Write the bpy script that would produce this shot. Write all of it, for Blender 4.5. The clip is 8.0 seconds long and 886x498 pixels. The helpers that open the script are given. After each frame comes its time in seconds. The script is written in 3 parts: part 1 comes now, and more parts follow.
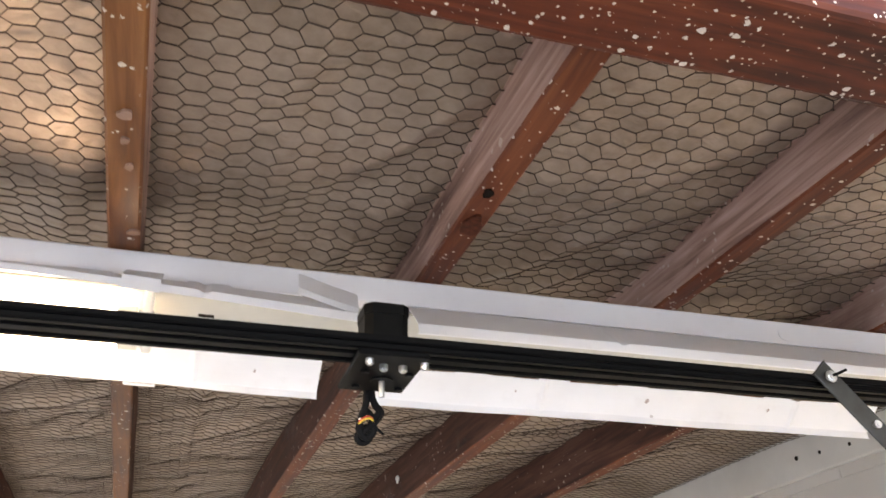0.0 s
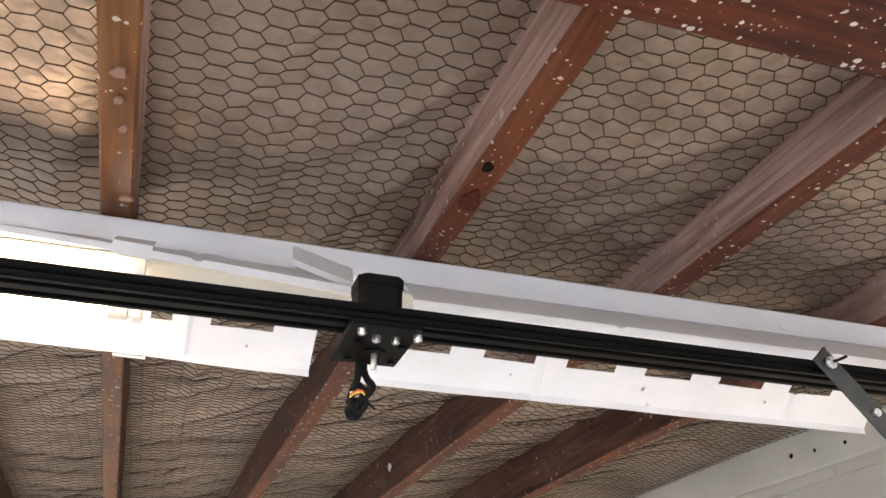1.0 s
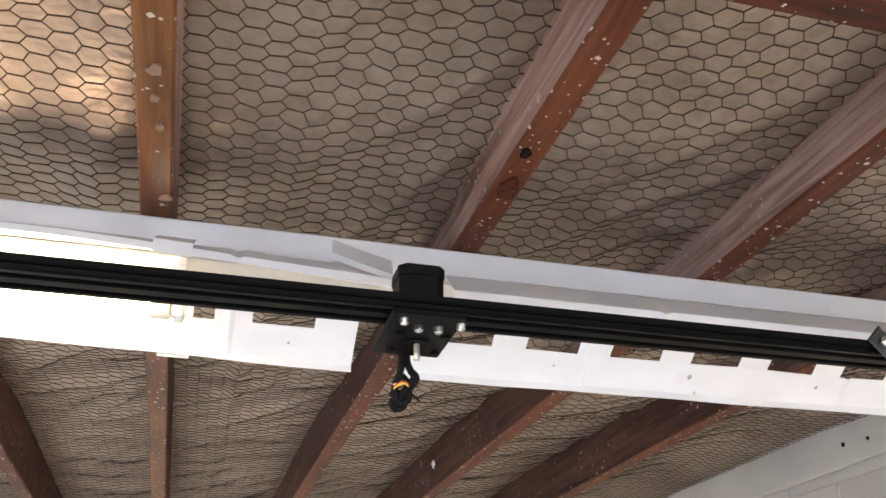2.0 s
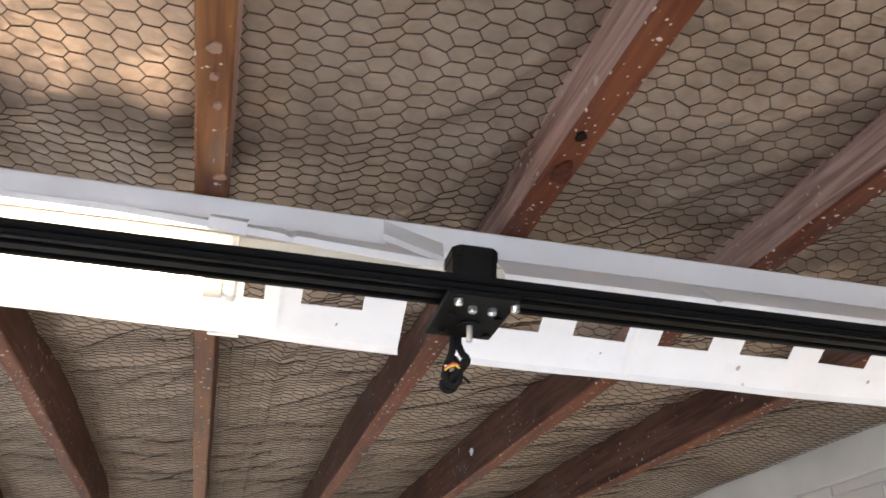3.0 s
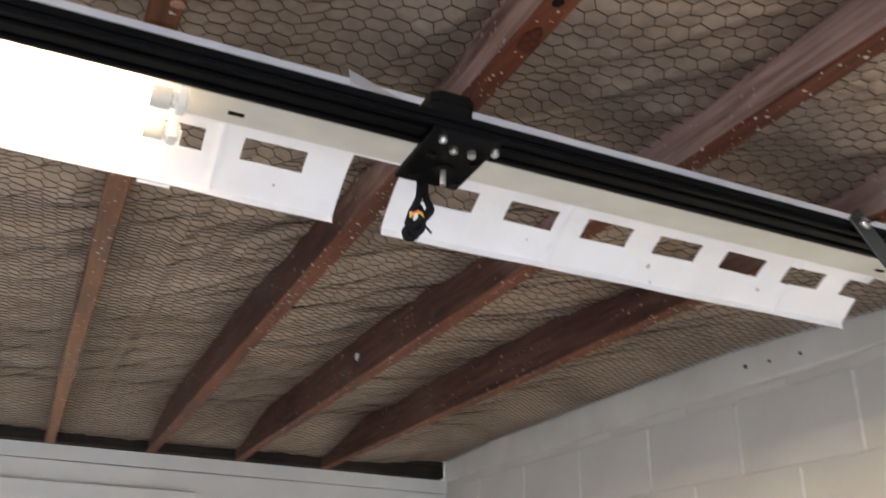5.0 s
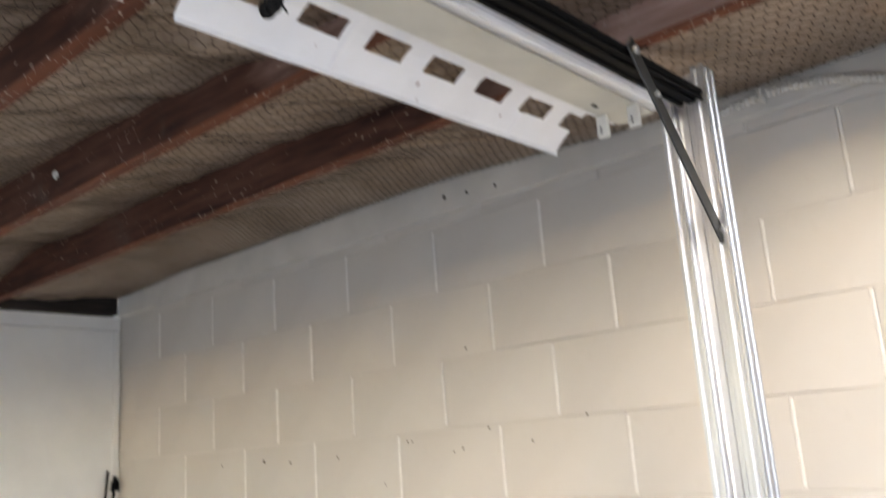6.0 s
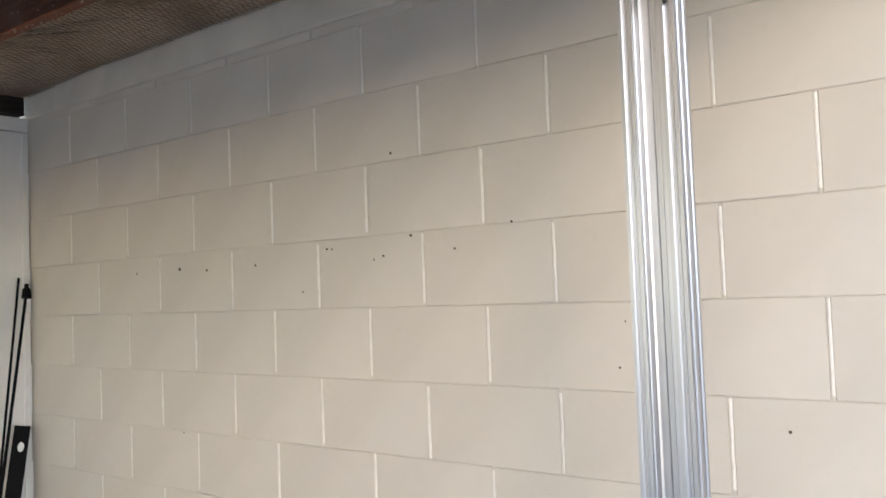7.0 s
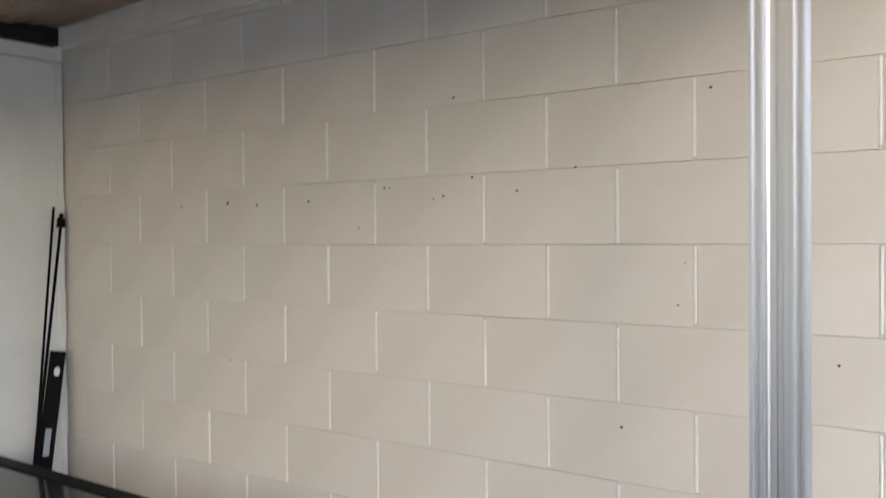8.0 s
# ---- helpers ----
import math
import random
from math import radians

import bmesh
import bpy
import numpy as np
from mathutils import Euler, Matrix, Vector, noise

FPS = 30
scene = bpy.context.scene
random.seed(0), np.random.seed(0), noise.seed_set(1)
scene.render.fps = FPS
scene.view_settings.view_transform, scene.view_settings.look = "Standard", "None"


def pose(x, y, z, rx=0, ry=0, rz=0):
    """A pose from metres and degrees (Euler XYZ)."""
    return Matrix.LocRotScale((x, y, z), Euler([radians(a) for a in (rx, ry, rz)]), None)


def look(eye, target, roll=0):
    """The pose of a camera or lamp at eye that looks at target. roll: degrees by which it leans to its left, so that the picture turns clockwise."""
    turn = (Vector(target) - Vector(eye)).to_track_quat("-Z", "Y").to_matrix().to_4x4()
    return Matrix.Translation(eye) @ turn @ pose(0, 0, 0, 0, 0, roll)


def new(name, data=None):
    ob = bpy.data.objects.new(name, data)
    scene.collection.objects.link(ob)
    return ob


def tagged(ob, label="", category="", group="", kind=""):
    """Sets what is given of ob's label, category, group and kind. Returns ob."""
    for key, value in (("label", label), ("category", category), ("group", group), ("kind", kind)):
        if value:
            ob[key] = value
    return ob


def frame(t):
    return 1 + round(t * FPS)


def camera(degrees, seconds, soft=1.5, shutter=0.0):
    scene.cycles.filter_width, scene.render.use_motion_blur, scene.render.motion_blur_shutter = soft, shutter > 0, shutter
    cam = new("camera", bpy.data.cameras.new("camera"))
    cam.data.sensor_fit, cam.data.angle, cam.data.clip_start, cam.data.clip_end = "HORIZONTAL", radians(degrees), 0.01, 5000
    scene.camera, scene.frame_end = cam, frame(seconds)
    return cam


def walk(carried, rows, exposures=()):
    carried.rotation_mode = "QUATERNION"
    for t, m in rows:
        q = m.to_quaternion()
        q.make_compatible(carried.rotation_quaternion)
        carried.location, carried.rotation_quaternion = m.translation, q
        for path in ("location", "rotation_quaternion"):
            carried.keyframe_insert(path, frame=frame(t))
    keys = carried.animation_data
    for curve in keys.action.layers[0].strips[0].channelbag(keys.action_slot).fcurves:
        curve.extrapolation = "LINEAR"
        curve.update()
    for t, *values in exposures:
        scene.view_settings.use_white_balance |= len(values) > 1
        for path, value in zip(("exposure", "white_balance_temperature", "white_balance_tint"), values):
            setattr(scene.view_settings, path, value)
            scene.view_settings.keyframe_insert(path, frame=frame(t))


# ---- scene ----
cam = camera(54.9, 8.0, shutter=0.55)

PATH = [
    (0, (-1.585, -1.133, 1.931), (-1.037, 0.542, 2.876), -1.8),
    (0.5, (-1.572, -1.124, 1.918), (-1.014, 0.554, 2.852), -0.5),
    (1, (-1.575, -1.109, 1.917), (-1.024, 0.57, 2.855), -0.3),
    (1.5, (-1.574, -1.098, 1.914), (-1.064, 0.592, 2.854), -1.0),
    (3, (-1.592, -1.084, 1.904), (-1.198, 0.648, 2.823), 1.4),
    (3.5, (-1.609, -1.063, 1.898), (-1.197, 0.677, 2.793), 3.7),
    (4, (-1.624, -1.038, 1.889), (-1.139, 0.693, 2.767), 4.6),
    (5.3, (-1.757, -0.984, 1.789), (-0.84, 0.623, 2.548), -1.8),
    (5.5, (-1.83, -0.948, 1.777), (-0.745, 0.571, 2.493), -4.4),
    (6, (-1.878, -0.897, 1.735), (-0.419, 0.391, 2.197), -4.3),
    (6.5, (-1.825, -0.875, 1.7), (-0.313, 0.398, 2.005), -4.4),
    (6.7, (-1.762, -0.855, 1.672), (-0.209, 0.387, 1.882), -2.7),
    (7, (-1.743, -0.835, 1.638), (-0.171, 0.398, 1.737), -2.2),
    (7.5, (-1.864, -0.784, 1.639), (-0.262, 0.412, 1.684), -3.9),
    (8, (-2.002, -0.706, 1.625), (-0.382, 0.467, 1.595), -0.5),
]
walk(cam, [(t, look(eye, target, roll)) for t, eye, target, roll in PATH], exposures=[(0, 3.70, 10700, 23), (4.0, 3.66, 9800, 20), (5.5, 3.16, 9800, 21), (6.5, 2.93, 9500, 20), (7.0, 2.69, 9300, 20), (8.0, 2.45, 9100, 19)])

# ---------------- world and light ----------------
world = bpy.data.worlds.new("world")
scene.world = world
world.use_nodes = True
wn = world.node_tree
sky = wn.nodes.new("ShaderNodeTexSky")
sky.sky_type = "NISHITA"
sky.sun_disc = False
sky.sun_elevation = radians(16)
sky.sun_rotation = radians(228)
sky.air_density, sky.dust_density, sky.ozone_density = 0.7, 0.12, 1.3
wn.links.new(sky.outputs[0], wn.nodes["Background"].inputs[0])
wn.nodes["Background"].inputs[1].default_value = 0.15

sun = new("sun", bpy.data.lights.new("sun", "SUN"))
sun.data.energy, sun.data.angle, sun.data.color = 0.085, radians(10), (1.0, 0.97, 0.92)
sun.matrix_world = look((-7.4, -6.7, 4.45), (0, 0, 1.6))

# ---------------- small builders ----------------


def box_bm(x0, x1, y0, y1, z0, z1, bevel=0.0, segs=1):
    bm = bmesh.new()
    bmesh.ops.create_cube(bm, size=1.0)
    for v in bm.verts:
        v.co = ((x0 + x1) / 2 + v.co.x * (x1 - x0), (y0 + y1) / 2 + v.co.y * (y1 - y0), (z0 + z1) / 2 + v.co.z * (z1 - z0))
    if bevel:
        bmesh.ops.bevel(bm, geom=bm.edges[:], offset=bevel, segments=segs, profile=0.5, affect="EDGES")
    return bm


def cyl_bm(p, q, r, r2=None, n=16, caps=True):
    p, q = Vector(p), Vector(q)
    bm = bmesh.new()
    d = q - p
    m = Matrix.Translation((p + q) / 2) @ d.to_track_quat("Z", "Y").to_matrix().to_4x4()
    bmesh.ops.create_cone(bm, cap_ends=caps, segments=n, radius1=r, radius2=r if r2 is None else r2, depth=d.length, matrix=m)
    return bm


def tube_bm(points, r, n=8, rings=None):
    """A round tube along points; rings gives a radius factor for each point."""
    bm = bmesh.new()
    pts = [Vector(p) for p in points]
    loops = []
    for i, p in enumerate(pts):
        d = (pts[min(i + 1, len(pts) - 1)] - pts[max(i - 1, 0)]).normalized()
        q = d.to_track_quat("Z", "Y")
        k = r * (rings[i] if rings else 1.0)
        loops.append([bm.verts.new(p + q @ Vector((k * math.cos(2 * math.pi * j / n), k * math.sin(2 * math.pi * j / n), 0))) for j in range(n)])
    for a, b in zip(loops, loops[1:]):
        for j in range(n):
            bm.faces.new((a[j], a[(j + 1) % n], b[(j + 1) % n], b[j]))
    bm.faces.new(loops[0][::-1])
    bm.faces.new(loops[-1])
    return bm


def extrude_bm(section, a, b, axis="x"):
    """A closed outline swept straight from a to b. The outline is in (y, z) for axis x and in (x, y) for axis z."""
    bm = bmesh.new()

    def at(p, s):
        return (s, p[0], p[1]) if axis == "x" else (p[0], p[1], s)
    lo = [bm.verts.new(at(p, a)) for p in section]
    hi = [bm.verts.new(at(p, b)) for p in section]
    n = len(section)
    for i in range(n):
        bm.faces.new((lo[i], lo[(i + 1) % n], hi[(i + 1) % n], hi[i]))
    bm.faces.new(lo[::-1])
    bm.faces.new(hi)
    bmesh.ops.recalc_face_normals(bm, faces=bm.faces[:])
    return bm


def merge(*bms):
    out = bmesh.new()
    for b in bms:
        me = bpy.data.meshes.new("tmp")
        b.to_mesh(me)
        b.free()
        out.from_mesh(me)
        bpy.data.meshes.remove(me)
    return out


def mesh_of(name, bm, *mats, smooth=False):
    bmesh.ops.recalc_face_normals(bm, faces=bm.faces[:])
    me = bpy.data.meshes.new(name)
    bm.to_mesh(me)
    bm.free()
    for m in mats:
        me.materials.append(m)
    if smooth:
        me.polygons.foreach_set("use_smooth", [True] * len(me.polygons))
    return me


def part(name, bm, material, parent, label="", smooth=False):
    ob = new(name, mesh_of(name, bm, material, smooth=smooth))
    ob.parent = parent
    return tagged(ob, label)


def thing(name, bm, material, label, category, group="", kind="", smooth=False):
    ob = new(name, mesh_of(name, bm, material, smooth=smooth))
    return tagged(ob, label, category, group, kind)


def holder(name, label, category, at=(0, 0, 0), group="", kind=""):
    ob = new(name)
    ob.empty_display_size = 0.05
    ob.location = at
    return tagged(ob, label, category, group, kind)


# ---------------- materials ----------------


class Mat:
    def __init__(self, name, rough=0.6, metal=0.0, spec=0.5):
        self.m = bpy.data.materials.new(name)
        self.m.use_nodes = True
        self.t = self.m.node_tree
        self.b = self.t.nodes["Principled BSDF"]
        self.b.inputs["Roughness"].default_value = rough
        self.b.inputs["Metallic"].default_value = metal
        self.b.inputs["Specular IOR Level"].default_value = spec
        self.co = self.t.nodes.new("ShaderNodeTexCoord").outputs["Object"]

    def node(self, kind, **vals):
        n = self.t.nodes.new(kind)
        for k, v in vals.items():
            n.inputs[k.replace("_", " ")].default_value = v
        return n

    def link(self, a, b):
        self.t.links.new(a, b)

    def mapped(self, scale=(1, 1, 1), rot=(0, 0, 0)):
        n = self.t.nodes.new("ShaderNodeMapping")
        n.inputs["Scale"].default_value = scale
        n.inputs["Rotation"].default_value = rot
        self.link(self.co, n.inputs["Vector"])
        return n.outputs[0]

    def noise(self, scale, detail=4.0, rough=0.55, stretch=(1, 1, 1), distort=0.0):
        n = self.node("ShaderNodeTexNoise", Scale=scale, Detail=detail, Roughness=rough, Distortion=distort)
        self.link(self.mapped(stretch), n.inputs["Vector"])
        return n.outputs["Fac"]

    def ramp(self, fac, stops):
        n = self.t.nodes.new("ShaderNodeValToRGB")
        e = n.color_ramp.elements
        while len(e) < len(stops):
            e.new(0.5)
        for k, (p, c) in zip(e, stops):
            k.position = p
            k.color = (*c, 1) if len(c) == 3 else c
        self.link(fac, n.inputs["Fac"])
        return n.outputs["Color"]

    def math(self, op, a, b=None, clamp=False):
        n = self.t.nodes.new("ShaderNodeMath")
        n.operation = op
        n.use_clamp = clamp
        for i, v in enumerate((a, b)):
            if v is None:
                continue
            if isinstance(v, (int, float)):
                n.inputs[i].default_value = v
            else:
                self.link(v, n.inputs[i])
        return n.outputs[0]

    def mix(self, fac, a, b, mode="MIX"):
        n = self.t.nodes.new("ShaderNodeMix")
        n.data_type = "RGBA"
        n.blend_type = mode
        for sock, v in zip((n.inputs[0], n.inputs[6], n.inputs[7]), (fac, a, b)):
            if isinstance(v, (int, float)):
                sock.default_value = v
            elif isinstance(v, tuple):
                sock.default_value = (*v, 1)
            else:
                self.link(v, sock)
        return n.outputs[2]

    def color(self, c):
        if isinstance(c, tuple):
            self.b.inputs["Base Color"].default_value = (*c, 1)
        else:
            self.link(c, self.b.inputs["Base Color"])
        return self

    def rough(self, fac, lo, hi):
        n = self.t.nodes.new("ShaderNodeMapRange")
        n.inputs["To Min"].default_value, n.inputs["To Max"].default_value = lo, hi
        self.link(fac, n.inputs["Value"])
        self.link(n.outputs[0], self.b.inputs["Roughness"])
        return self

    def bump(self, fac, strength=0.3, dist=0.002):
        n = self.node("ShaderNodeBump", Strength=strength, Distance=dist)
        self.link(fac, n.inputs["Height"])
        if self.b.inputs["Normal"].is_linked:
            self.link(self.b.inputs["Normal"].links[0].from_socket, n.inputs["Normal"])
        self.link(n.outputs[0], self.b.inputs["Normal"])
        return self

    def specks(self, scale, size, keep, stretch=(1, 1, 1)):
        """Paint spatter: round spots of uneven size in a part of the cells."""
        v = self.node("ShaderNodeTexVoronoi", Scale=scale, Randomness=1.0)
        wob = self.t.nodes.new("ShaderNodeTexNoise")
        wob.inputs["Scale"].default_value = scale * 2.5
        mp = self.mapped(stretch)
        self.link(mp, wob.inputs["Vector"])
        add = self.t.nodes.new("ShaderNodeVectorMath")
        add.operation = "MULTIPLY_ADD"
        self.link(wob.outputs["Color"], add.inputs[0])
        add.inputs[1].default_value = (0.55 / scale,) * 3
        self.link(mp, add.inputs[2])
        self.link(add.outputs[0], v.inputs["Vector"])
        sep = self.t.nodes.new("ShaderNodeSeparateColor")
        self.link(v.outputs["Color"], sep.inputs[0])
        on = self.math("LESS_THAN", sep.outputs[0], keep)
        size_r = self.math("MULTIPLY", self.math("POWER", sep.outputs[1], 2.0), size)
        spot = self.math("LESS_THAN", v.outputs["Distance"], size_r)
        return self.math("MULTIPLY", on, spot)


def plain(name, c, rough=0.5, metal=0.0, vary=0.15, scale=30.0, bump=0.0, stretch=(1, 1, 1), spec=0.5):
    m = Mat(name, rough, metal, spec)
    f = m.noise(scale, 5.0, stretch=stretch)
    m.color(m.ramp(f, [(0.3, tuple(v * (1 - vary) for v in c)), (0.7, tuple(min(1, v * (1 + vary)) for v in c))]))
    m.rough(m.noise(scale * 0.4, 3.0), max(0.02, rough - 0.1), min(1, rough + 0.1))
    if bump:
        m.bump(m.noise(scale * 4, 3.0), bump, 0.001)
    return m.m


def timber(name, dark, mid, light, paint=0.0, size=0.36, scale=38, rough=0.6, knots=True, along=(1, 0.06, 1)):
    m = Mat(name, rough, spec=0.22)
    grain = m.noise(70.0, 6.0, 0.6, stretch=along, distort=0.6)
    blot = m.noise(5.0, 4.0, 0.6, stretch=(1, 0.35, 1))
    f = m.math("ADD", m.math("MULTIPLY", grain, 0.6), m.math("MULTIPLY", blot, 0.4))
    col = m.ramp(f, [(0.36, dark), (0.5, mid), (0.66, light)])
    if knots:
        k = m.node("ShaderNodeTexVoronoi", Scale=2.6)
        m.link(m.mapped((1.3, 0.8, 1.0)), k.inputs["Vector"])
        ring = m.math("LESS_THAN", k.outputs["Distance"], 0.045)
        col = m.mix(m.math("MULTIPLY", ring, 0.75), col, tuple(v * 0.25 for v in dark))
    stain = m.ramp(m.noise(7.0, 5.0, 0.65, stretch=(1, 0.45, 1), distort=0.7), [(0.56, (0, 0, 0)), (0.70, (1, 1, 1))])
    col = m.mix(m.math("MULTIPLY", stain, 0.55), col, tuple(v * 0.55 for v in dark))
    if paint:
        spots = m.math("MAXIMUM", m.specks(scale, size * 0.75, paint * 0.6), m.specks(scale * 1.9, size, paint))
        spots = m.math("MAXIMUM", spots, m.specks(scale * 3.4, size, paint * 0.8))
        tone = m.noise(60.0, 2.0)
        col = m.mix(m.math("MULTIPLY", spots, m.math("ADD", m.math("MULTIPLY", tone, 0.8), 0.42, True)), col, (0.66, 0.58, 0.51))
    m.color(col)
    m.rough(grain, rough - 0.12, rough + 0.14)
    m.bump(grain, 0.35, 0.0012)
    return m.m


M_RED = timber("stained_timber", (0.050, 0.011, 0.005), (0.125, 0.030, 0.012), (0.22, 0.066, 0.028), paint=0.50, size=0.34, scale=54, rough=0.55)
# Joist by the lit tube: the lamp's glow is mixed into its colour as orange.
M_ORANGE = timber("lamplit_timber", (0.085, 0.024, 0.009), (0.185, 0.062, 0.020), (0.30, 0.120, 0.045), paint=0.26, scale=44, rough=0.45)
M_BEAM = timber("beam_timber", (0.034, 0.006, 0.003), (0.105, 0.020, 0.008), (0.19, 0.048, 0.019), paint=0.68, size=0.34, scale=66, rough=0.55, along=(0.06, 1, 1))
M_DARKWOOD = timber("dark_timber", (0.012, 0.009, 0.008), (0.026, 0.019, 0.016), (0.05, 0.037, 0.03), rough=0.8, knots=False, along=(0.06, 1, 1))


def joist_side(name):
    """Joist sides: dark red-brown deep in the garage, blending raggedly to grey-pink towards the open front."""
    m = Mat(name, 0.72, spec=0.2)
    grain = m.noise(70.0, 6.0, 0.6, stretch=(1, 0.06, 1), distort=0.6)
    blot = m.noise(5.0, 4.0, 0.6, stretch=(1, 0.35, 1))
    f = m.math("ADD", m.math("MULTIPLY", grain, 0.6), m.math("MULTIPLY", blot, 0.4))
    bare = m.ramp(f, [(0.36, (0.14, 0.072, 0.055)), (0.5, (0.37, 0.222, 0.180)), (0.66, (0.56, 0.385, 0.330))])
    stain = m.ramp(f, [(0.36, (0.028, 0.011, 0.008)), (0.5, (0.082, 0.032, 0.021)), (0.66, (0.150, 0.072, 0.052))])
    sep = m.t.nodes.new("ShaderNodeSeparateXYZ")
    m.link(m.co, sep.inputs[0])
    ragged_y = m.math("ADD", sep.outputs[1], m.math("MULTIPLY", m.math("SUBTRACT", m.noise(6.0, 5.0, 0.65, stretch=(1, 0.4, 1), distort=0.6), 0.5), 1.1))
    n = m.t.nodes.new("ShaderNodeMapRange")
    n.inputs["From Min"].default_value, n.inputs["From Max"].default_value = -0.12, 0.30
    m.link(ragged_y, n.inputs["Value"])
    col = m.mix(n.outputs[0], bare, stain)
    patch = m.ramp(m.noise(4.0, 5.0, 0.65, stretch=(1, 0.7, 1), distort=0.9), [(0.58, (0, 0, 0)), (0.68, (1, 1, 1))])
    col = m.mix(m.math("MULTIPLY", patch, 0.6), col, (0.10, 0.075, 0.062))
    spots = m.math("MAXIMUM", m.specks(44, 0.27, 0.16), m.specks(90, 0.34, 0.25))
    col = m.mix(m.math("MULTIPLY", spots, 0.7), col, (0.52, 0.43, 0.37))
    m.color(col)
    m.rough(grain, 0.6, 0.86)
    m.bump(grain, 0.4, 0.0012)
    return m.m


def foil_material():
    m = Mat("foil_sarking", 0.36, 0.5)
    big = m.noise(3.0, 4.0, 0.6)
    fine = m.noise(45.0, 5.0, 0.6)
    f = m.math("ADD", m.math("MULTIPLY", big, 0.6), m.math("MULTIPLY", fine, 0.4))
    col = m.ramp(f, [(0.34, (0.250, 0.178, 0.132)), (0.5, (0.400, 0.297, 0.230)), (0.68, (0.53, 0.410, 0.332))])
    dirt = m.ramp(m.noise(7.0, 6.0, 0.7, distort=0.8), [(0.52, (0, 0, 0)), (0.75, (1, 1, 1))])
    col = m.mix(m.math("MULTIPLY", dirt, 0.45), col, (0.25, 0.195, 0.145))
    m.color(col)
    m.rough(m.noise(11.0, 5.0, 0.6), 0.26, 0.56)
    m.bump(m.noise(6.5, 4.0, 0.55, stretch=(1.0, 1.6, 1.0), distort=1.5), 0.55, 0.014)
    m.bump(m.noise(30.0, 4.0, 0.6, distort=1.0), 0.35, 0.003)
    m.bump(m.noise(140.0, 3.0), 0.15, 0.0007)
    return m.m


def block_material():
    m = Mat("painted_block", 0.55)
    obj = m.t.nodes.new("ShaderNodeObjectInfo")
    big = m.noise(2.2, 4.0, 0.6)
    fine = m.noise(160.0, 4.0, 0.6)
    col = m.ramp(big, [(0.3, (0.505, 0.462, 0.412)), (0.7, (0.575, 0.532, 0.480))])
    col = m.mix(m.math("MULTIPLY", obj.outputs["Random"], 0.10), col, (0.44, 0.39, 0.33))
    grime = m.ramp(m.noise(9.0, 6.0, 0.65), [(0.60, (0, 0, 0)), (0.78, (1, 1, 1))])
    col = m.mix(m.math("MULTIPLY", grime, 0.16), col, (0.30, 0.255, 0.20))
    pits = m.specks(26, 0.16, 0.10)
    col = m.mix(m.math("MULTIPLY", pits, 0.45), col, (0.25, 0.21, 0.17))
    m.color(col)
    m.rough(fine, 0.42, 0.66)
    m.bump(fine, 0.22, 0.0012)
    m.bump(m.noise(22.0, 4.0), 0.25, 0.003)
    return m.m


def enamel_material():
    m = Mat("white_enamel", 0.34)
    col = m.ramp(m.noise(6.0, 5.0), [(0.3, (0.83, 0.815, 0.805)), (0.6, (0.90, 0.89, 0.885))])
    spots = m.specks(14, 0.10, 0.16)
    col = m.mix(m.math("MULTIPLY", spots, 0.5), col, (0.42, 0.34, 0.31))
    dust = m.ramp(m.noise(40.0, 5.0, 0.65), [(0.58, (0, 0, 0)), (0.8, (1, 1, 1))])
    col = m.mix(m.math("MULTIPLY", dust, 0.10), col, (0.45, 0.40, 0.33))
    m.color(col)
    m.rough(m.noise(30.0, 4.0), 0.26, 0.46)
    m.bump(m.noise(7.0, 2.0), 0.15, 0.004)
    return m.m


def brushed_material():
    m = Mat("mill_aluminium", 0.25, 1.0)
    f = m.noise(220.0, 3.0, stretch=(1, 1, 0.004))
    m.color(m.ramp(f, [(0.3, (0.40, 0.415, 0.44)), (0.7, (0.50, 0.515, 0.545))]))
    m.rough(m.noise(5.0, 3.0), 0.34, 0.44)
    return m.m


def emitter(name, c, strength):
    m = bpy.data.materials.new(name)
    m.use_nodes = True
    b = m.node_tree.nodes["Principled BSDF"]
    b.inputs["Base Color"].default_value = (0.9, 0.9, 0.88, 1)
    b.inputs["Emission Color"].default_value = (*c, 1)
    b.inputs["Emission Strength"].default_value = strength
    return m


M_SIDE = joist_side("graded_joist_side")
M_FOIL, M_BLOCK, M_ENAMEL, M_ALU = foil_material(), block_material(), enamel_material(), brushed_material()
M_CREAM = plain("aged_enamel", (0.62, 0.59, 0.51), 0.42, vary=0.10, scale=9.0)
M_WIRE = plain("rusty_wire", (0.070, 0.042, 0.027), 0.75, 0.2, 0.35, 60.0)
M_BAND = plain("painted_render", (0.56, 0.52, 0.465), 0.6, vary=0.10, scale=5.0, bump=0.3)
# Joint ridges: coloured paler than the blocks for the light their edges catch.
M_BEAD = plain("highlit_joint_paint", (0.70, 0.665, 0.615), 0.45, vary=0.08, scale=25.0, bump=0.2)
M_WHITE = plain("white_wall_paint", (0.72, 0.70, 0.66), 0.55, vary=0.06, scale=4.0, bump=0.1)
M_BLACK = plain("black_anodised", (0.0022, 0.0022, 0.0025), 0.42, 0.0, 0.2, 80.0, stretch=(0.03, 1, 1), spec=0.04)
M_BLACKP = plain("black_paint", (0.005, 0.005, 0.0054), 0.5, 0.0, 0.25, 60.0, spec=0.05)
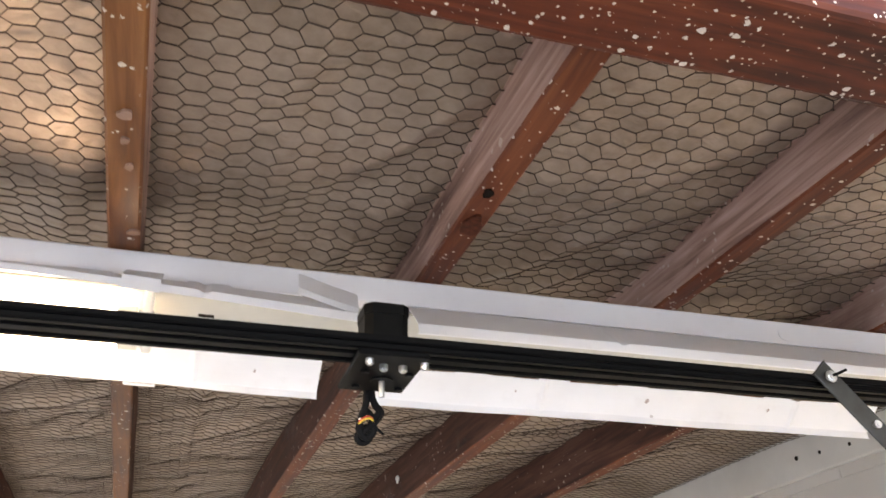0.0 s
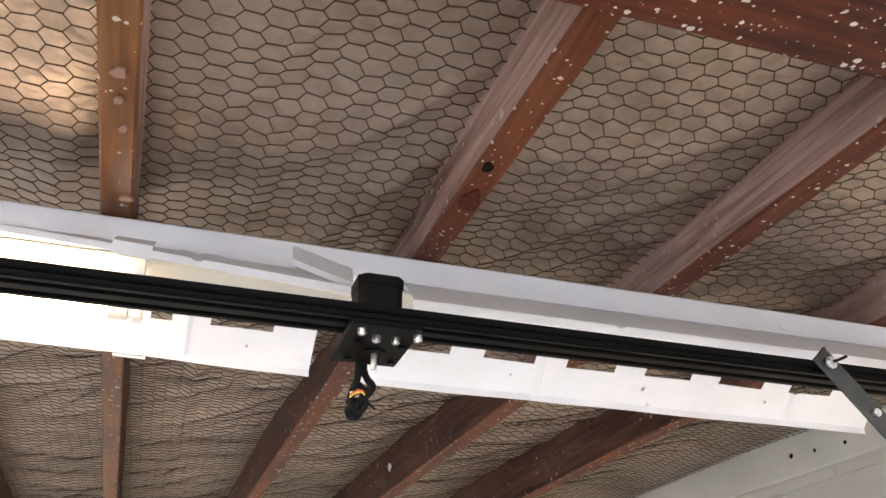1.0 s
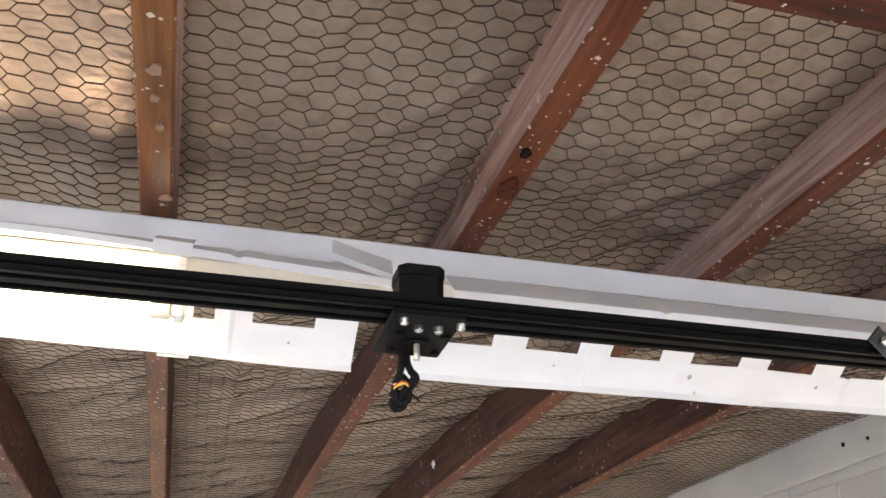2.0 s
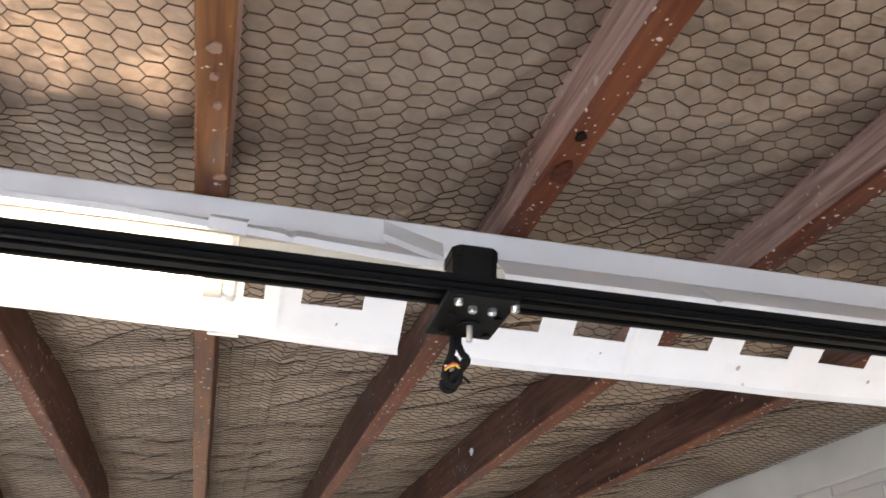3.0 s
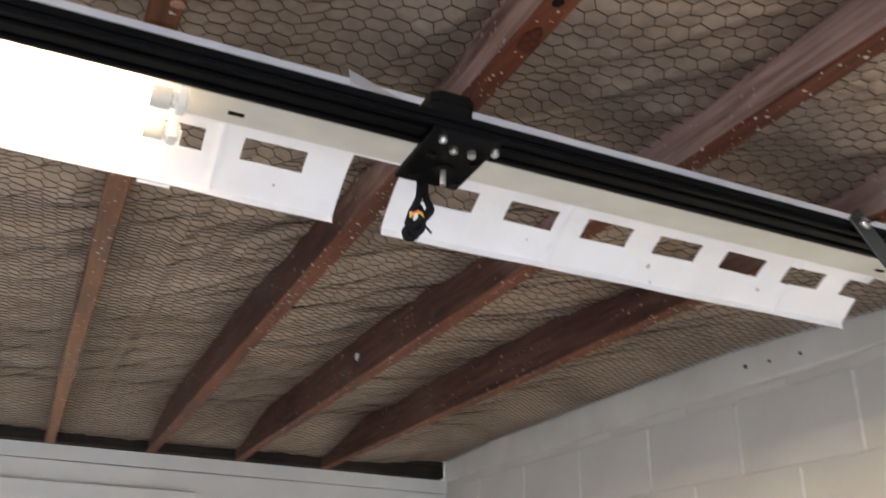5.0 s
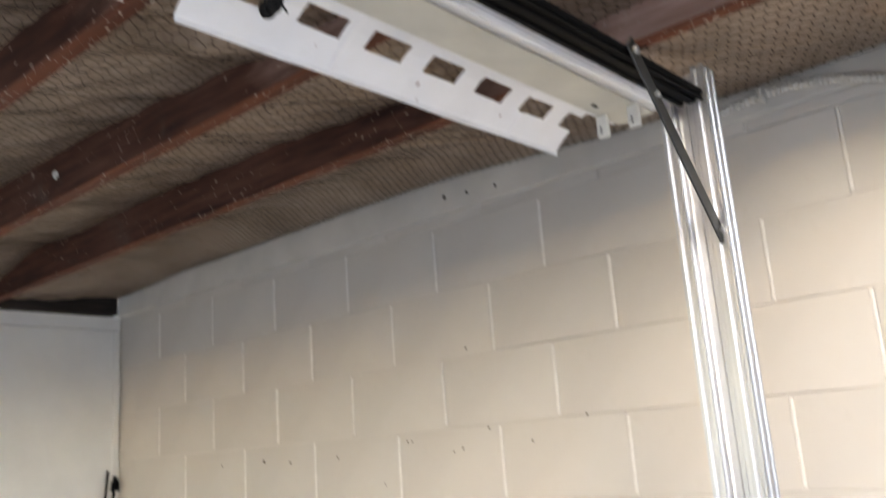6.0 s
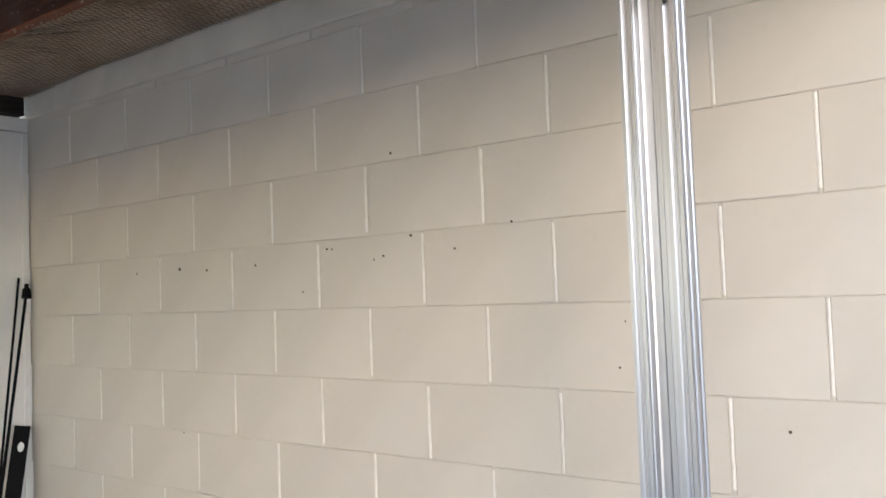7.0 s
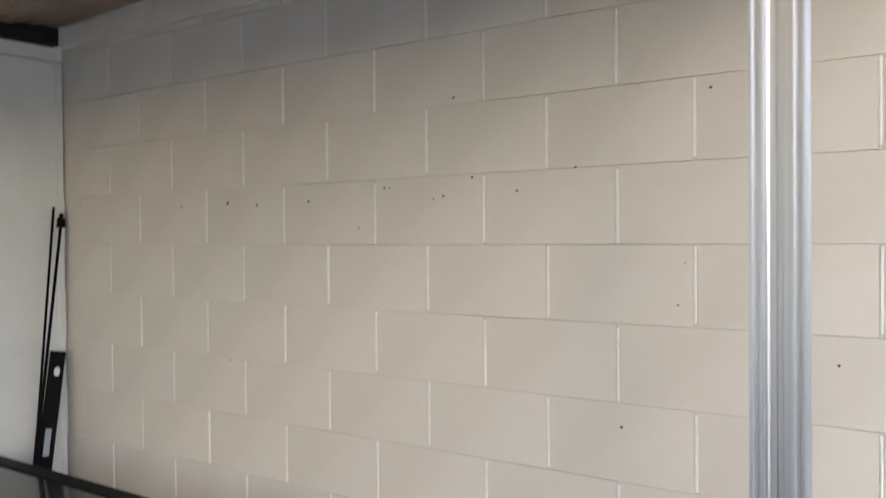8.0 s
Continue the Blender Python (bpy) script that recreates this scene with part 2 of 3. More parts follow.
M_RUBBER = plain("black_sleeve", (0.006, 0.006, 0.0065), 0.6, 0.0, 0.3, 120.0, bump=0.3, spec=0.06)
M_STEEL = plain("zinc_steel", (0.60, 0.61, 0.62), 0.3, 1.0, 0.12, 50.0)
M_BAR = plain("galvanised_bar", (0.055, 0.057, 0.057), 0.42, 0.9, 0.15, 40.0)
M_PLASTIC = plain("white_plastic", (0.76, 0.75, 0.70), 0.4, vary=0.05)
M_CONC = plain("concrete_floor", (0.31, 0.28, 0.24), 0.7, vary=0.2, scale=3.0, bump=0.3)
M_PAVE = plain("pale_driveway", (0.74, 0.715, 0.665), 0.85, vary=0.15, scale=2.0)
M_GLASS = plain("dark_glass", (0.03, 0.035, 0.04), 0.06, vary=0.05)
M_HOLE = plain("drill_hole", (0.016, 0.011, 0.008), 0.9, spec=0.05)
M_NAIL = plain("nail_hole", (0.085, 0.062, 0.045), 0.9, vary=0.5, scale=400.0, spec=0.1)
M_KNOT = plain("knot_wood", (0.075, 0.018, 0.008), 0.6, vary=0.5, scale=160.0, spec=0.15)
M_SPLASH = plain("dried_paint", (0.31, 0.17, 0.12), 0.6, vary=0.2, scale=60.0)
M_SCUFF = plain("scuffed_enamel", (0.50, 0.40, 0.37), 0.6, vary=0.25, scale=200.0)
M_CONDUIT = plain("grey_conduit", (0.50, 0.47, 0.42), 0.5, vary=0.08)
M_YELLOW, M_REDW, M_WHITEW = plain("yellow_lead", (0.75, 0.5, 0.06), 0.45), plain("red_lead", (0.6, 0.06, 0.03), 0.45), plain("white_lead", (0.8, 0.78, 0.72), 0.45)
M_TUBE = emitter("lit_tube", (1.0, 0.97, 0.90), 1.7)

# ---------------- room shell ----------------
XW, XL, YF, YB = 0.0, -3.3, 2.74, -1.9
thing("floor", box_bm(XL - 0.2, XW + 0.2, YB - 0.2, YF + 0.2, -0.12, 0.0), M_CONC, "bare grey concrete garage floor", "floor", kind="structure")
thing("ground", box_bm(-60, 60, -90, 60, -0.4, -0.124), M_PAVE, "pale concrete ground outside the open door", "ground", kind="structure")
# Added out-of-view wall that keeps the horizon glow off the reflector wings.
thing("horizon_blocker", box_bm(-60, 60, -25.3, -25.0, -0.13, 3.5), M_BAND, "plain unseen wall added to block low sky light", "wall", kind="structure")
thing("roof", box_bm(XL - 0.3, XW + 0.3, -0.85, YF + 0.3, 2.72, 2.78), M_CONC, "plain roof above the lining", "roof", kind="structure")
west = merge(box_bm(XL - 0.2, XL, -0.79, 0.5, 0, 2.72), box_bm(XL - 0.2, XL, 0.5, 2.4, 2.15, 2.72), box_bm(XL - 0.2, XL, 2.4, YF, 0, 2.72))
thing("wall_west", west, M_WHITE, "pale painted side wall with a wide open doorway", "wall", kind="structure")
thing("wall_south", box_bm(XL, XW, -0.790, -0.7045, 2.603, 2.72), M_BAND, "plain header over the open garage front", "wall", kind="structure")
north = thing("wall_north", merge(box_bm(XL - 0.2, XW + 0.2, YF, YF + 0.15, 0, 2.37), box_bm(XL - 0.2, XW - 0.002, YF - 0.006, YF + 0.15, 2.374, 2.432)), M_WHITE, "smooth white painted end wall", "wall", kind="structure")
thing("trim", box_bm(-0.033, -0.006, YF - 0.012, YF - 0.001, 0, 2.37, 0.002), M_WHITE, "narrow white corner trim strip", "trim", kind="structure")

door = holder("door_1", "white painted flush door with a plain frame", "door", (-1.7, YF, 0), kind="structure")
for nm, dims in (("frame_head", (-2.3, -1.145, 2.212, 2.290)), ("frame_side", (-1.222, -1.148, 0.0, 2.209))):
    b = box_bm(dims[0] + 1.7, dims[1] + 1.7, -0.022, -0.001, dims[2], dims[3], 0.003)
    part(nm, b, M_WHITE, door)
part("door_leaf", box_bm(-0.6, 0.475, -0.012, -0.001, 0.01, 2.205, 0.002), M_WHITE, door)

# ---------------- roof timbers ----------------


def rafter_mesh(x, y0, y1, bottom, skew=-0.021, w=0.037, z0=2.428, z1=2.60):
    """One joist; its soffit is stained and its sides grade from pale front to dark back."""
    bm = bmesh.new()
    n = 14
    rows = []
    for i in range(n + 1):
        y = y0 + (y1 - y0) * i / n
        dx = x + skew * (y + 0.3)
        j = 0.0016 * noise.noise(Vector((x * 9, y * 3, 0)))
        c = 0.003
        sec = [(0, z1), (0, z0 + c), (c, z0), (w - c, z0), (w, z0 + c), (w, z1)]
        rows.append([bm.verts.new((dx + a + j, y, z + j)) for a, z in sec])
    for a, b in zip(rows, rows[1:]):
        for k in range(6):
            f = bm.faces.new((a[k], a[(k + 1) % 6], b[(k + 1) % 6], b[k]))
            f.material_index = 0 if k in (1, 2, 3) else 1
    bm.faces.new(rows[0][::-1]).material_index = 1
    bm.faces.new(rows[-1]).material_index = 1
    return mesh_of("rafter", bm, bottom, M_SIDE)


RAFTERS = [(-3.17, M_RED), (-2.79, M_RED), (-2.42, M_RED), (-2.04, M_RED), (-1.687, M_ORANGE), (-1.302, M_RED), (-0.944, M_RED), (-0.565, M_RED)]
JOISTS = {}
for x, mt in RAFTERS:
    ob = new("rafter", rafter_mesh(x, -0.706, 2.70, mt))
    warm = "orange lamp-tinted" if mt is M_ORANGE else "red-brown stained"
    JOISTS[x < -1.5] = ob if x in (-1.687, -1.302) else JOISTS.get(x < -1.5)
    tagged(ob, warm + " timber ceiling joist with white paint spatter", "joist", "ceiling joists")
for name, x, y, rx, ry, mt in (("knot", -1.2875, -0.390, 0.0062, 0.0072, M_HOLE), ("knot", -1.282, -0.318, 0.0135, 0.020, M_KNOT), ("paint_splash", -1.665, -0.435, 0.0065, 0.008, M_SPLASH), ("paint_splash", -1.666, -0.392, 0.0040, 0.0055, M_SPLASH), ("paint_splash", -1.662, -0.345, 0.004, 0.006, M_SPLASH), ("paint_splash", -1.659, -0.205, 0.007, 0.006, M_SPLASH)):
    b = cyl_bm((0, 0, 0), (0, 0, 0.003), 1.0, n=40)
    for v in b.verts:
        a = math.atan2(v.co.y, v.co.x)
        k = 1 + 0.12 * math.sin(2 * a + x * 40) + 0.10 * math.sin(3 * a + y * 60) + 0.07 * math.sin(5 * a + y * 90)
        v.co = (x + v.co.x * rx * k, y + v.co.y * ry * k, 2.4252 + v.co.z)
    part(name, b, mt, JOISTS[x < -1.5])
tuft = []
rt = random.Random(11)
for k in range(26):
    a, r0 = rt.uniform(0, 6.28), rt.uniform(0.004, 0.016)
    c = Vector((-0.972, 1.194, 2.497))
    tuft.append(tube_bm([c, c + Vector((-0.004 - r0 * 0.3, r0 * 0.7 * math.cos(a), r0 * 0.7 * math.sin(a))), c + Vector((-0.006, r0 * math.cos(a + 0.5), r0 * math.sin(a + 0.5) - 0.004))], 0.0016, 5))
thing("dust_tuft", merge(*tuft), M_PLASTIC, "small pale tuft of fluff caught on a joist", "fluff")
beam = box_bm(XL, XW - 0.02, -0.790, -0.7045, 2.353, 2.60, 0.006, 2)
thing("tie_beam", beam, M_BEAM, "heavy dark red timber beam spattered with white paint", "beam")
thing("wall_plate", box_bm(XL, XW - 0.03, 2.703, 2.765, 2.436, 2.70, 0.004), M_DARKWOOD, "dark timber wall plate over the end wall", "beam")


def smooth01(v):
    v = max(0.0, min(1.0, v))
    return v * v * (3 - 2 * v)


def foil_z(x, y):
    """Height of the sagging foil lining."""
    z = 2.502 + 0.052 * smooth01((y - 0.1) / 1.0) - 0.012 * smooth01((-0.1 - y) / 0.4) * smooth01((x + 0.6) / 0.5)
    z += 0.03 * smooth01((x + 0.5) / 0.5) * smooth01((y + 0.15) / 0.5)
    fold = noise.noise(Vector((x * 2.2 + y * 1.3, y * 2.4 - x * 1.8, 3.1)))
    bend = noise.noise(Vector((x * 1.5, y * 1.5, 7)))
    diag = math.sin((x * 0.75 + y) * 24 + 5.0 * bend)
    across = math.sin((y + 0.25 * x) * 30 + 6.0 * noise.noise(Vector((x * 2.0, y * 1.2, 17))))
    amp = max(0.0, 0.45 + 1.2 * noise.noise(Vector((x * 1.9, y * 1.9, 1.2))))
    far = smooth01((y - 0.6) / 0.8)
    z -= 0.074 * smooth01((y - 2.15) / 0.5)
    calm = 1 - 0.75 * max(math.exp(-((x - r - 0.018 + 0.021 * (y + 0.3)) / 0.055) ** 2) for r, _ in RAFTERS)
    calm *= 0.25 + 0.75 * smooth01((y + 0.55) / 0.5)
    z += 0.010 * fold + calm * (0.0105 * diag * amp * (1 - far) + 0.0024 * across * amp * (0.35 + far))
    z -= 0.006 * math.exp(-((x + 1.505 + 0.03 * (y + 0.4)) / 0.010) ** 2)
    z += 0.0030 * noise.noise(Vector((x * 14, y * 9, 5))) + 0.0012 * noise.noise(Vector((x * 40, y * 33, 8)))
    a, b = 0.82 * x + 0.57 * y, -0.57 * x + 0.82 * y
    pull = noise.noise(Vector((a * 12.0, b * 2.2, 21.0)))
    z -= calm ** 0.4 * 0.0135 * (1 - abs(pull)) ** 5 * (1 - 0.6 * far) + 0.004 * calm * noise.noise(Vector((a * 7.0, b * 2.0, 31.0)))
    edge = smooth01((x + 0.26) / 0.2)
    return z * (1 - edge) + edge * (2.488 + 0.046 * smooth01((y + 0.1) / 1.0) - 0.022 * smooth01((y - 2.1) / 0.7))


def foil_mesh():
    nx, ny = 300, 420
    xs, ys = np.linspace(XL, XW - 0.034, nx), np.linspace(-0.72, YF + 0.01, ny)
    co = [(x, y, foil_z(x, y)) for y in ys for x in xs]
    fs = [(j * nx + i, j * nx + i + 1, (j + 1) * nx + i + 1, (j + 1) * nx + i) for j in range(ny - 1) for i in range(nx - 1)]
    me = bpy.data.meshes.new("ceiling")
    me.from_pydata(co, [], fs)
    me.materials.append(M_FOIL)
    me.polygons.foreach_set("use_smooth", [True] * len(me.polygons))
    return me


tagged(new("ceiling", foil_mesh()), "dull creased foil roof lining between the joists", "ceiling", kind="structure")


def netting_mesh(x0, x1, y0, y1, flat=0.0180, tip=0.0080, high=0.0122):
    """Hexagonal wire netting as thin three-sided wires; the twisted sides are thicker."""
    px = flat + tip
    cols, rws = int((x1 - x0) / px), int((y1 - y0) / (2 * high))
    verts, faces = [], []

    def bent(x, y):
        x += 0.006 * noise.noise(Vector((x * 3, y * 3, 0))) + 0.0026 * noise.noise(Vector((x * 31, y * 31, 2)))
        y += 0.008 * noise.noise(Vector((x * 2.5, y * 2.5, 9))) + 0.0024 * noise.noise(Vector((x * 31, y * 31, 6)))
        return (x, y, foil_z(x, y) - 0.004 - 0.004 * abs(noise.noise(Vector((x * 5, y * 5, 4)))))

    def wire(a, b, r):
        a, b = Vector(a), Vector(b)
        d = (b - a).normalized()
        s = d.cross(Vector((0, 0, 1))).normalized()
        u = s.cross(d)
        k = len(verts)
        for p in (a, b):
            verts.extend([p + s * r, p - s * r * 0.5 + u * r * 0.87, p - s * r * 0.5 - u * r * 0.87])
        for i in range(3):
            j = (i + 1) % 3
            faces.append((k + i, k + j, k + 3 + j, k + 3 + i))

    for i in range(cols):
        for j in range(rws):
            cx, cy = x0 + i * px, y0 + j * 2 * high + (high if i % 2 else 0)
            a = bent(cx - flat / 2, cy - high)
            b = bent(cx + flat / 2, cy - high)
            c = bent(cx + flat / 2 + tip, cy)
            d = bent(cx + flat / 2, cy + high)
            wire(a, b, 0.00115)
            wire(b, c, 0.00080)
            wire(c, d, 0.00080)
    me = bpy.data.meshes.new("wire_netting")
    me.from_pydata(verts, [], faces)
    me.materials.append(M_WIRE)
    return me


tagged(new("wire_netting", netting_mesh(-2.75, 0.0, -0.71, 2.70)), "rusty hexagonal wire netting under the foil lining", "netting", kind="stuff")

# ---------------- light fitting ----------------
YC = -0.10
PROFILE = [(0.044, 2.3885), (0.056, 2.3875), (0.069, 2.3827), (0.082, 2.3767), (0.1005, 2.3641), (0.110, 2.3565), (0.124, 2.3445), (0.1365, 2.3325), (0.1385, 2.3300), (0.1385, 2.3195), (0.1362, 2.3188)]
SLOT_FROM, SLOT_TO = 2, 4


def thicken(bm, t):
    """Give an open sheet a second skin, t above it, and close its rims."""
    rims = [e for e in bm.edges if len(e.link_faces) == 1]
    rims = [(e.verts[0], e.verts[1]) for e in rims]
    sheet = bm.faces[:]
    top = {v: bm.verts.new(v.co + Vector((0, 0, t))) for v in bm.verts[:]}
    for f in sheet:
        bm.faces.new([top[v] for v in reversed(f.verts)])
    for a, b in rims:
        bm.faces.new((a, b, top[b], top[a]))


def reflector_mesh(x0, x1, slots, seed, side, ribs=(), lift=(0.0, 0.0, 0.0), off=0.0, first=0):
    """One wing of the slotted reflector: a pressed sheet with rectangular holes, given a thickness."""
    cuts = sorted({x0, x1, *(v for s in slots for v in s if x0 < v < x1), *np.arange(x0, x1, 0.045).tolist(), *(r + o for r in ribs for o in (-0.012, -0.007, -0.003, 0.0, 0.003, 0.007, 0.012))})
    xs = [cuts[0]]
    for v in cuts[1:]:
        if v - xs[-1] > 0.0015:
            xs.append(v)
    bm = bmesh.new()
    grid = []
    for x in xs:
        row = []
        for k, (u, z) in enumerate(PROFILE):
            u, z = u + off, z + (off if k < 9 else -off)
            w = 0.0016 * noise.noise(Vector((x * 7, k * 0.3, seed))) * min(1, k / 4)
            rib = sum(0.0028 * math.exp(-((x - r) / 0.005) ** 2) for r in ribs) * (1 if 0 < k < 9 else 0)
            up = min(lift[2], lift[0] + lift[1] * (-1.4 - x)) * (k / 8) ** 1.2
            row.append(bm.verts.new((x, YC + side * (u + w - rib * 0.5), z - w - rib + up)))
        grid.append(row)
    for i in range(len(xs) - 1):
        mid = (xs[i] + xs[i + 1]) / 2
        for k in range(first, len(PROFILE) - 1):
            if SLOT_FROM <= k < SLOT_TO and any(a < mid < b for a, b in slots):
                continue
            bm.faces.new((grid[i][k], grid[i + 1][k], grid[i + 1][k + 1], grid[i][k + 1]))
    bmesh.ops.delete(bm, geom=[v for v in bm.verts if not v.link_faces], context="VERTS")
    thicken(bm, 0.0012)
    return bm


fitting = holder("batten_light", "long white twin-tube batten light with slotted reflectors, half its tubes lit", "ceiling light", (0, 0, 0))
BX0, BX1 = -3.2, -0.33
sec = [(YC - 0.059, 2.3905), (YC - 0.059, 2.425), (YC - 0.056, 2.4275), (YC + 0.056, 2.4275), (YC + 0.059, 2.425), (YC + 0.059, 2.3905)]
part("body", extrude_bm(sec, BX0, BX1), M_ENAMEL, fitting)
part("cover_plate", extrude_bm([(YC - 0.0425, 2.3835), (YC - 0.040, 2.3885), (YC + 0.040, 2.3885), (YC + 0.0425, 2.3835), (YC + 0.036, 2.3825), (YC - 0.036, 2.3825)], BX0, BX1 - 0.004), M_CREAM, fitting, "cream cover plate")

right_slots = [(-1.284 + 0.134 * k, -1.202 + 0.134 * k) for k in range(7)]
left_slots = [(-1.542 - 0.134 * k, -1.458 - 0.134 * k) for k in range(12)]
for side in (1, -1):
    nm = "reflector_wing"
    part(nm, reflector_mesh(-1.326, -0.436, right_slots if side > 0 else [], 1.0 + side, side, (-1.055, -0.60)), M_ENAMEL, fitting)
    part(nm, reflector_mesh(-3.19, -1.399, left_slots, 5.0 + side, side, (-1.572, -2.2), (0.002, 0.022, 0.012) if side > 0 else (0.006, 0.05, 0.024)), M_ENAMEL, fitting)

# folded joint strap round the reflector
for side in (1, -1):
    b = reflector_mesh(-1.6610, -1.6195, [], 5.0 + side, side, (), (0.002, 0.022, 0.012) if side > 0 else (0.006, 0.05, 0.024), 0.0036, 3)
    part("joint_strap", b, M_ENAMEL, fitting)

# torn strip of the near wing, bent upwards
torn = bmesh.new()
prof = [(-0.2395, 2.336), (-0.2440, 2.3415), (-0.2345, 2.3640)]
ra = [torn.verts.new((-1.398, y + 0.004, z)) for y, z in prof]
rm = [torn.verts.new((-1.436, y + 0.001, z + 0.0085)) for y, z in prof]
rb = [torn.verts.new((-1.470, y - 0.003, z + 0.0165)) for y, z in prof]
for a, b in ((ra, rm), (rm, rb)):
    for k in range(2):
        torn.faces.new((a[k], a[k + 1], b[k + 1], b[k]))
bmesh.ops.solidify(torn, geom=torn.faces[:], thickness=0.0014)
part("torn_strip", torn, M_ENAMEL, fitting, "bent torn strip of white sheet")

# rubbed marks on the far wing
for x, r in ((-0.876, 0.0042), (-0.650, 0.0030), (-1.10, 0.0018), (-1.49, 0.0022)):
    c = Vector((x, YC + 0.117, 2.3499))
    n = Vector((0, -0.66, -0.75))
    b = cyl_bm(c + n * 0.0003, c + n * 0.0011, r, n=14)
    for v in b.verts:
        v.co.x = x + (v.co.x - x) * 0.75 + 0.3 * (v.co.z - c.z)
    part("scuff_mark", b, M_SCUFF, fitting, "faint pinkish scuff")

# lamp holders, tubes and small fixings
for x in (-1.634, -0.41):
    for u in (-0.036, 0.036):
        lh = merge(box_bm(x - 0.006, x + 0.006, YC + u - 0.0125, YC + u + 0.0125, 2.336, 2.383, 0.003, 2), cyl_bm((x - 0.010, YC + u, 2.349), (x + 0.008, YC + u, 2.349), 0.0105, n=16))
        lh = part("lamp_holder", lh, M_PLASTIC, fitting, "white plastic lamp holder")
        for dz in (0.0045, -0.0045):
            part("socket", cyl_bm((x - 0.0112, YC + u, 2.349 + dz), (x - 0.0098, YC + u, 2.349 + dz), 0.0026, n=12), M_HOLE, lh)
for u in (-0.036, 0.036):
    tube = part("tube", cyl_bm((-2.84, YC + u, 2.349), (-1.668, YC + u, 2.349), 0.013, n=24), M_TUBE, fitting, "lit white fluorescent tube", smooth=False)
    part("tube_cap", cyl_bm((-1.668, YC + u, 2.349), (-1.645, YC + u, 2.349), 0.0132, n=24), M_CREAM, tube, "metal tube end cap")
for x in (-1.565, -0.47):
    part("fixing_slot", box_bm(x - 0.010, x + 0.010, YC + 0.012, YC + 0.020, 2.3815, 2.3832, 0.0005), M_HOLE, fitting)
part("knockout", cyl_bm((-0.735, YC - 0.0588, 2.407), (-0.735, YC - 0.0598, 2.407), 0.0105, n=24), M_ENAMEL, fitting)

# ---------------- black rail, motor, post and brace ----------------


def vslot(cx, cy, w, h, pitch=0.020):
    """Outline of a slotted extrusion: a slot in the middle of every 20 mm of each side."""
    pts = []

    def edge(a, b, n, inward):
        a, b, inward = Vector(a), Vector(b), Vector(inward)
        d = (b - a).normalized()
        pts.append(a.copy())
        for i in range(n):
            m = a + d * pitch * (i + 0.5)
            for s, dep in ((-0.0047, 0.0), (-0.0029, 0.0018), (-0.0029, 0.0040), (0.0029, 0.0040), (0.0029, 0.0018), (0.0047, 0.0)):
                pts.append(m + d * s + inward * dep)
    x0, x1, y0, y1 = cx - w / 2, cx + w / 2, cy - h / 2, cy + h / 2
    edge((x0, y0), (x1, y0), round(w / pitch), (0, 1))
    edge((x1, y0), (x1, y1), round(h / pitch), (-1, 0))
    edge((x1, y1), (x0, y1), round(w / pitch), (0, -1))
    edge((x0, y1), (x0, y0), round(h / pitch), (1, 0))
    return [(p.x, p.y) for p in pts]


thing("linear_rail", extrude_bm(vslot(-0.380, 2.236, 0.040, 0.016), -3.1, -0.6905), M_BLACK, "black anodised slotted aluminium rail across the garage", "rail")

motor = holder("stepper_motor", "black stepper motor on a flat plate under the rail", "motor", (-1.391, -0.329, 2.2225))


def at_motor(bm):
    bmesh.ops.translate(bm, verts=bm.verts[:], vec=(1.384, 0.329, -2.222))
    return bm


part("mounting_plate", at_motor(box_bm(-1.4245, -1.3555, -0.404, -0.299, 2.2215, 2.2275, 0.0015)), M_BLACK, motor)
for z0, z1, g in ((2.2282, 2.240, 0.0), (2.2402, 2.2855, 0.0010), (2.2857, 2.2965, 0.0)):
    b = box_bm(-1.4090 + g, -1.3615 - g, -0.3585 + g, -0.311 - g, z0, z1)
    up = [e for e in b.edges if abs(e.verts[0].co.z - e.verts[1].co.z) > 0.001]
    bmesh.ops.bevel(b, geom=up, offset=0.0075, segments=1, profile=0.5, affect="EDGES")
    part("motor_body", at_motor(b), M_BLACKP, motor)
part("shaft", at_motor(cyl_bm((-1.3865, -0.336, 2.2035), (-1.3865, -0.336, 2.2285), 0.0031, n=16)), M_STEEL, motor, "bright steel shaft")
for sx, sy in ((-1.4115, -0.3915), (-1.3945, -0.3775), (-1.3755, -0.3775), (-1.357, -0.3895)):
    b = merge(cyl_bm((sx, sy, 2.2165), (sx, sy, 2.2216), 0.0042, n=16), cyl_bm((sx, sy, 2.2150), (sx, sy, 2.2166), 0.0026, n=6))
    part("screw", at_motor(b), M_STEEL, motor, "bright screw head")
for sx, sy in ((-1.4085, -0.358), (-1.3635, -0.358), (-1.4085, -0.314), (-1.3635, -0.314)):
    part("screw", at_motor(cyl_bm((sx, sy, 2.2185), (sx, sy, 2.2216), 0.0045, n=16)), M_BLACKP, motor, "black screw head")
part("boss", at_motor(cyl_bm((-1.3865, -0.336, 2.2195), (-1.3865, -0.336, 2.2216), 0.0115, n=24)), M_BLACKP, motor)


def spline(pts, n=10):
    out = []
    p = [Vector(v) for v in pts]
    p = [p[0]] + p + [p[-1]]
    for i in range(1, len(p) - 2):
        for k in range(n):
            t = k / n
            a, b, c, d = p[i - 1], p[i], p[i + 1], p[i + 2]
            out.append(0.5 * ((2 * b) + (c - a) * t + (2 * a - 5 * b + 4 * c - d) * t * t + (3 * b - a - 3 * c + d) * t ** 3))
    out.append(p[-2])
    return out


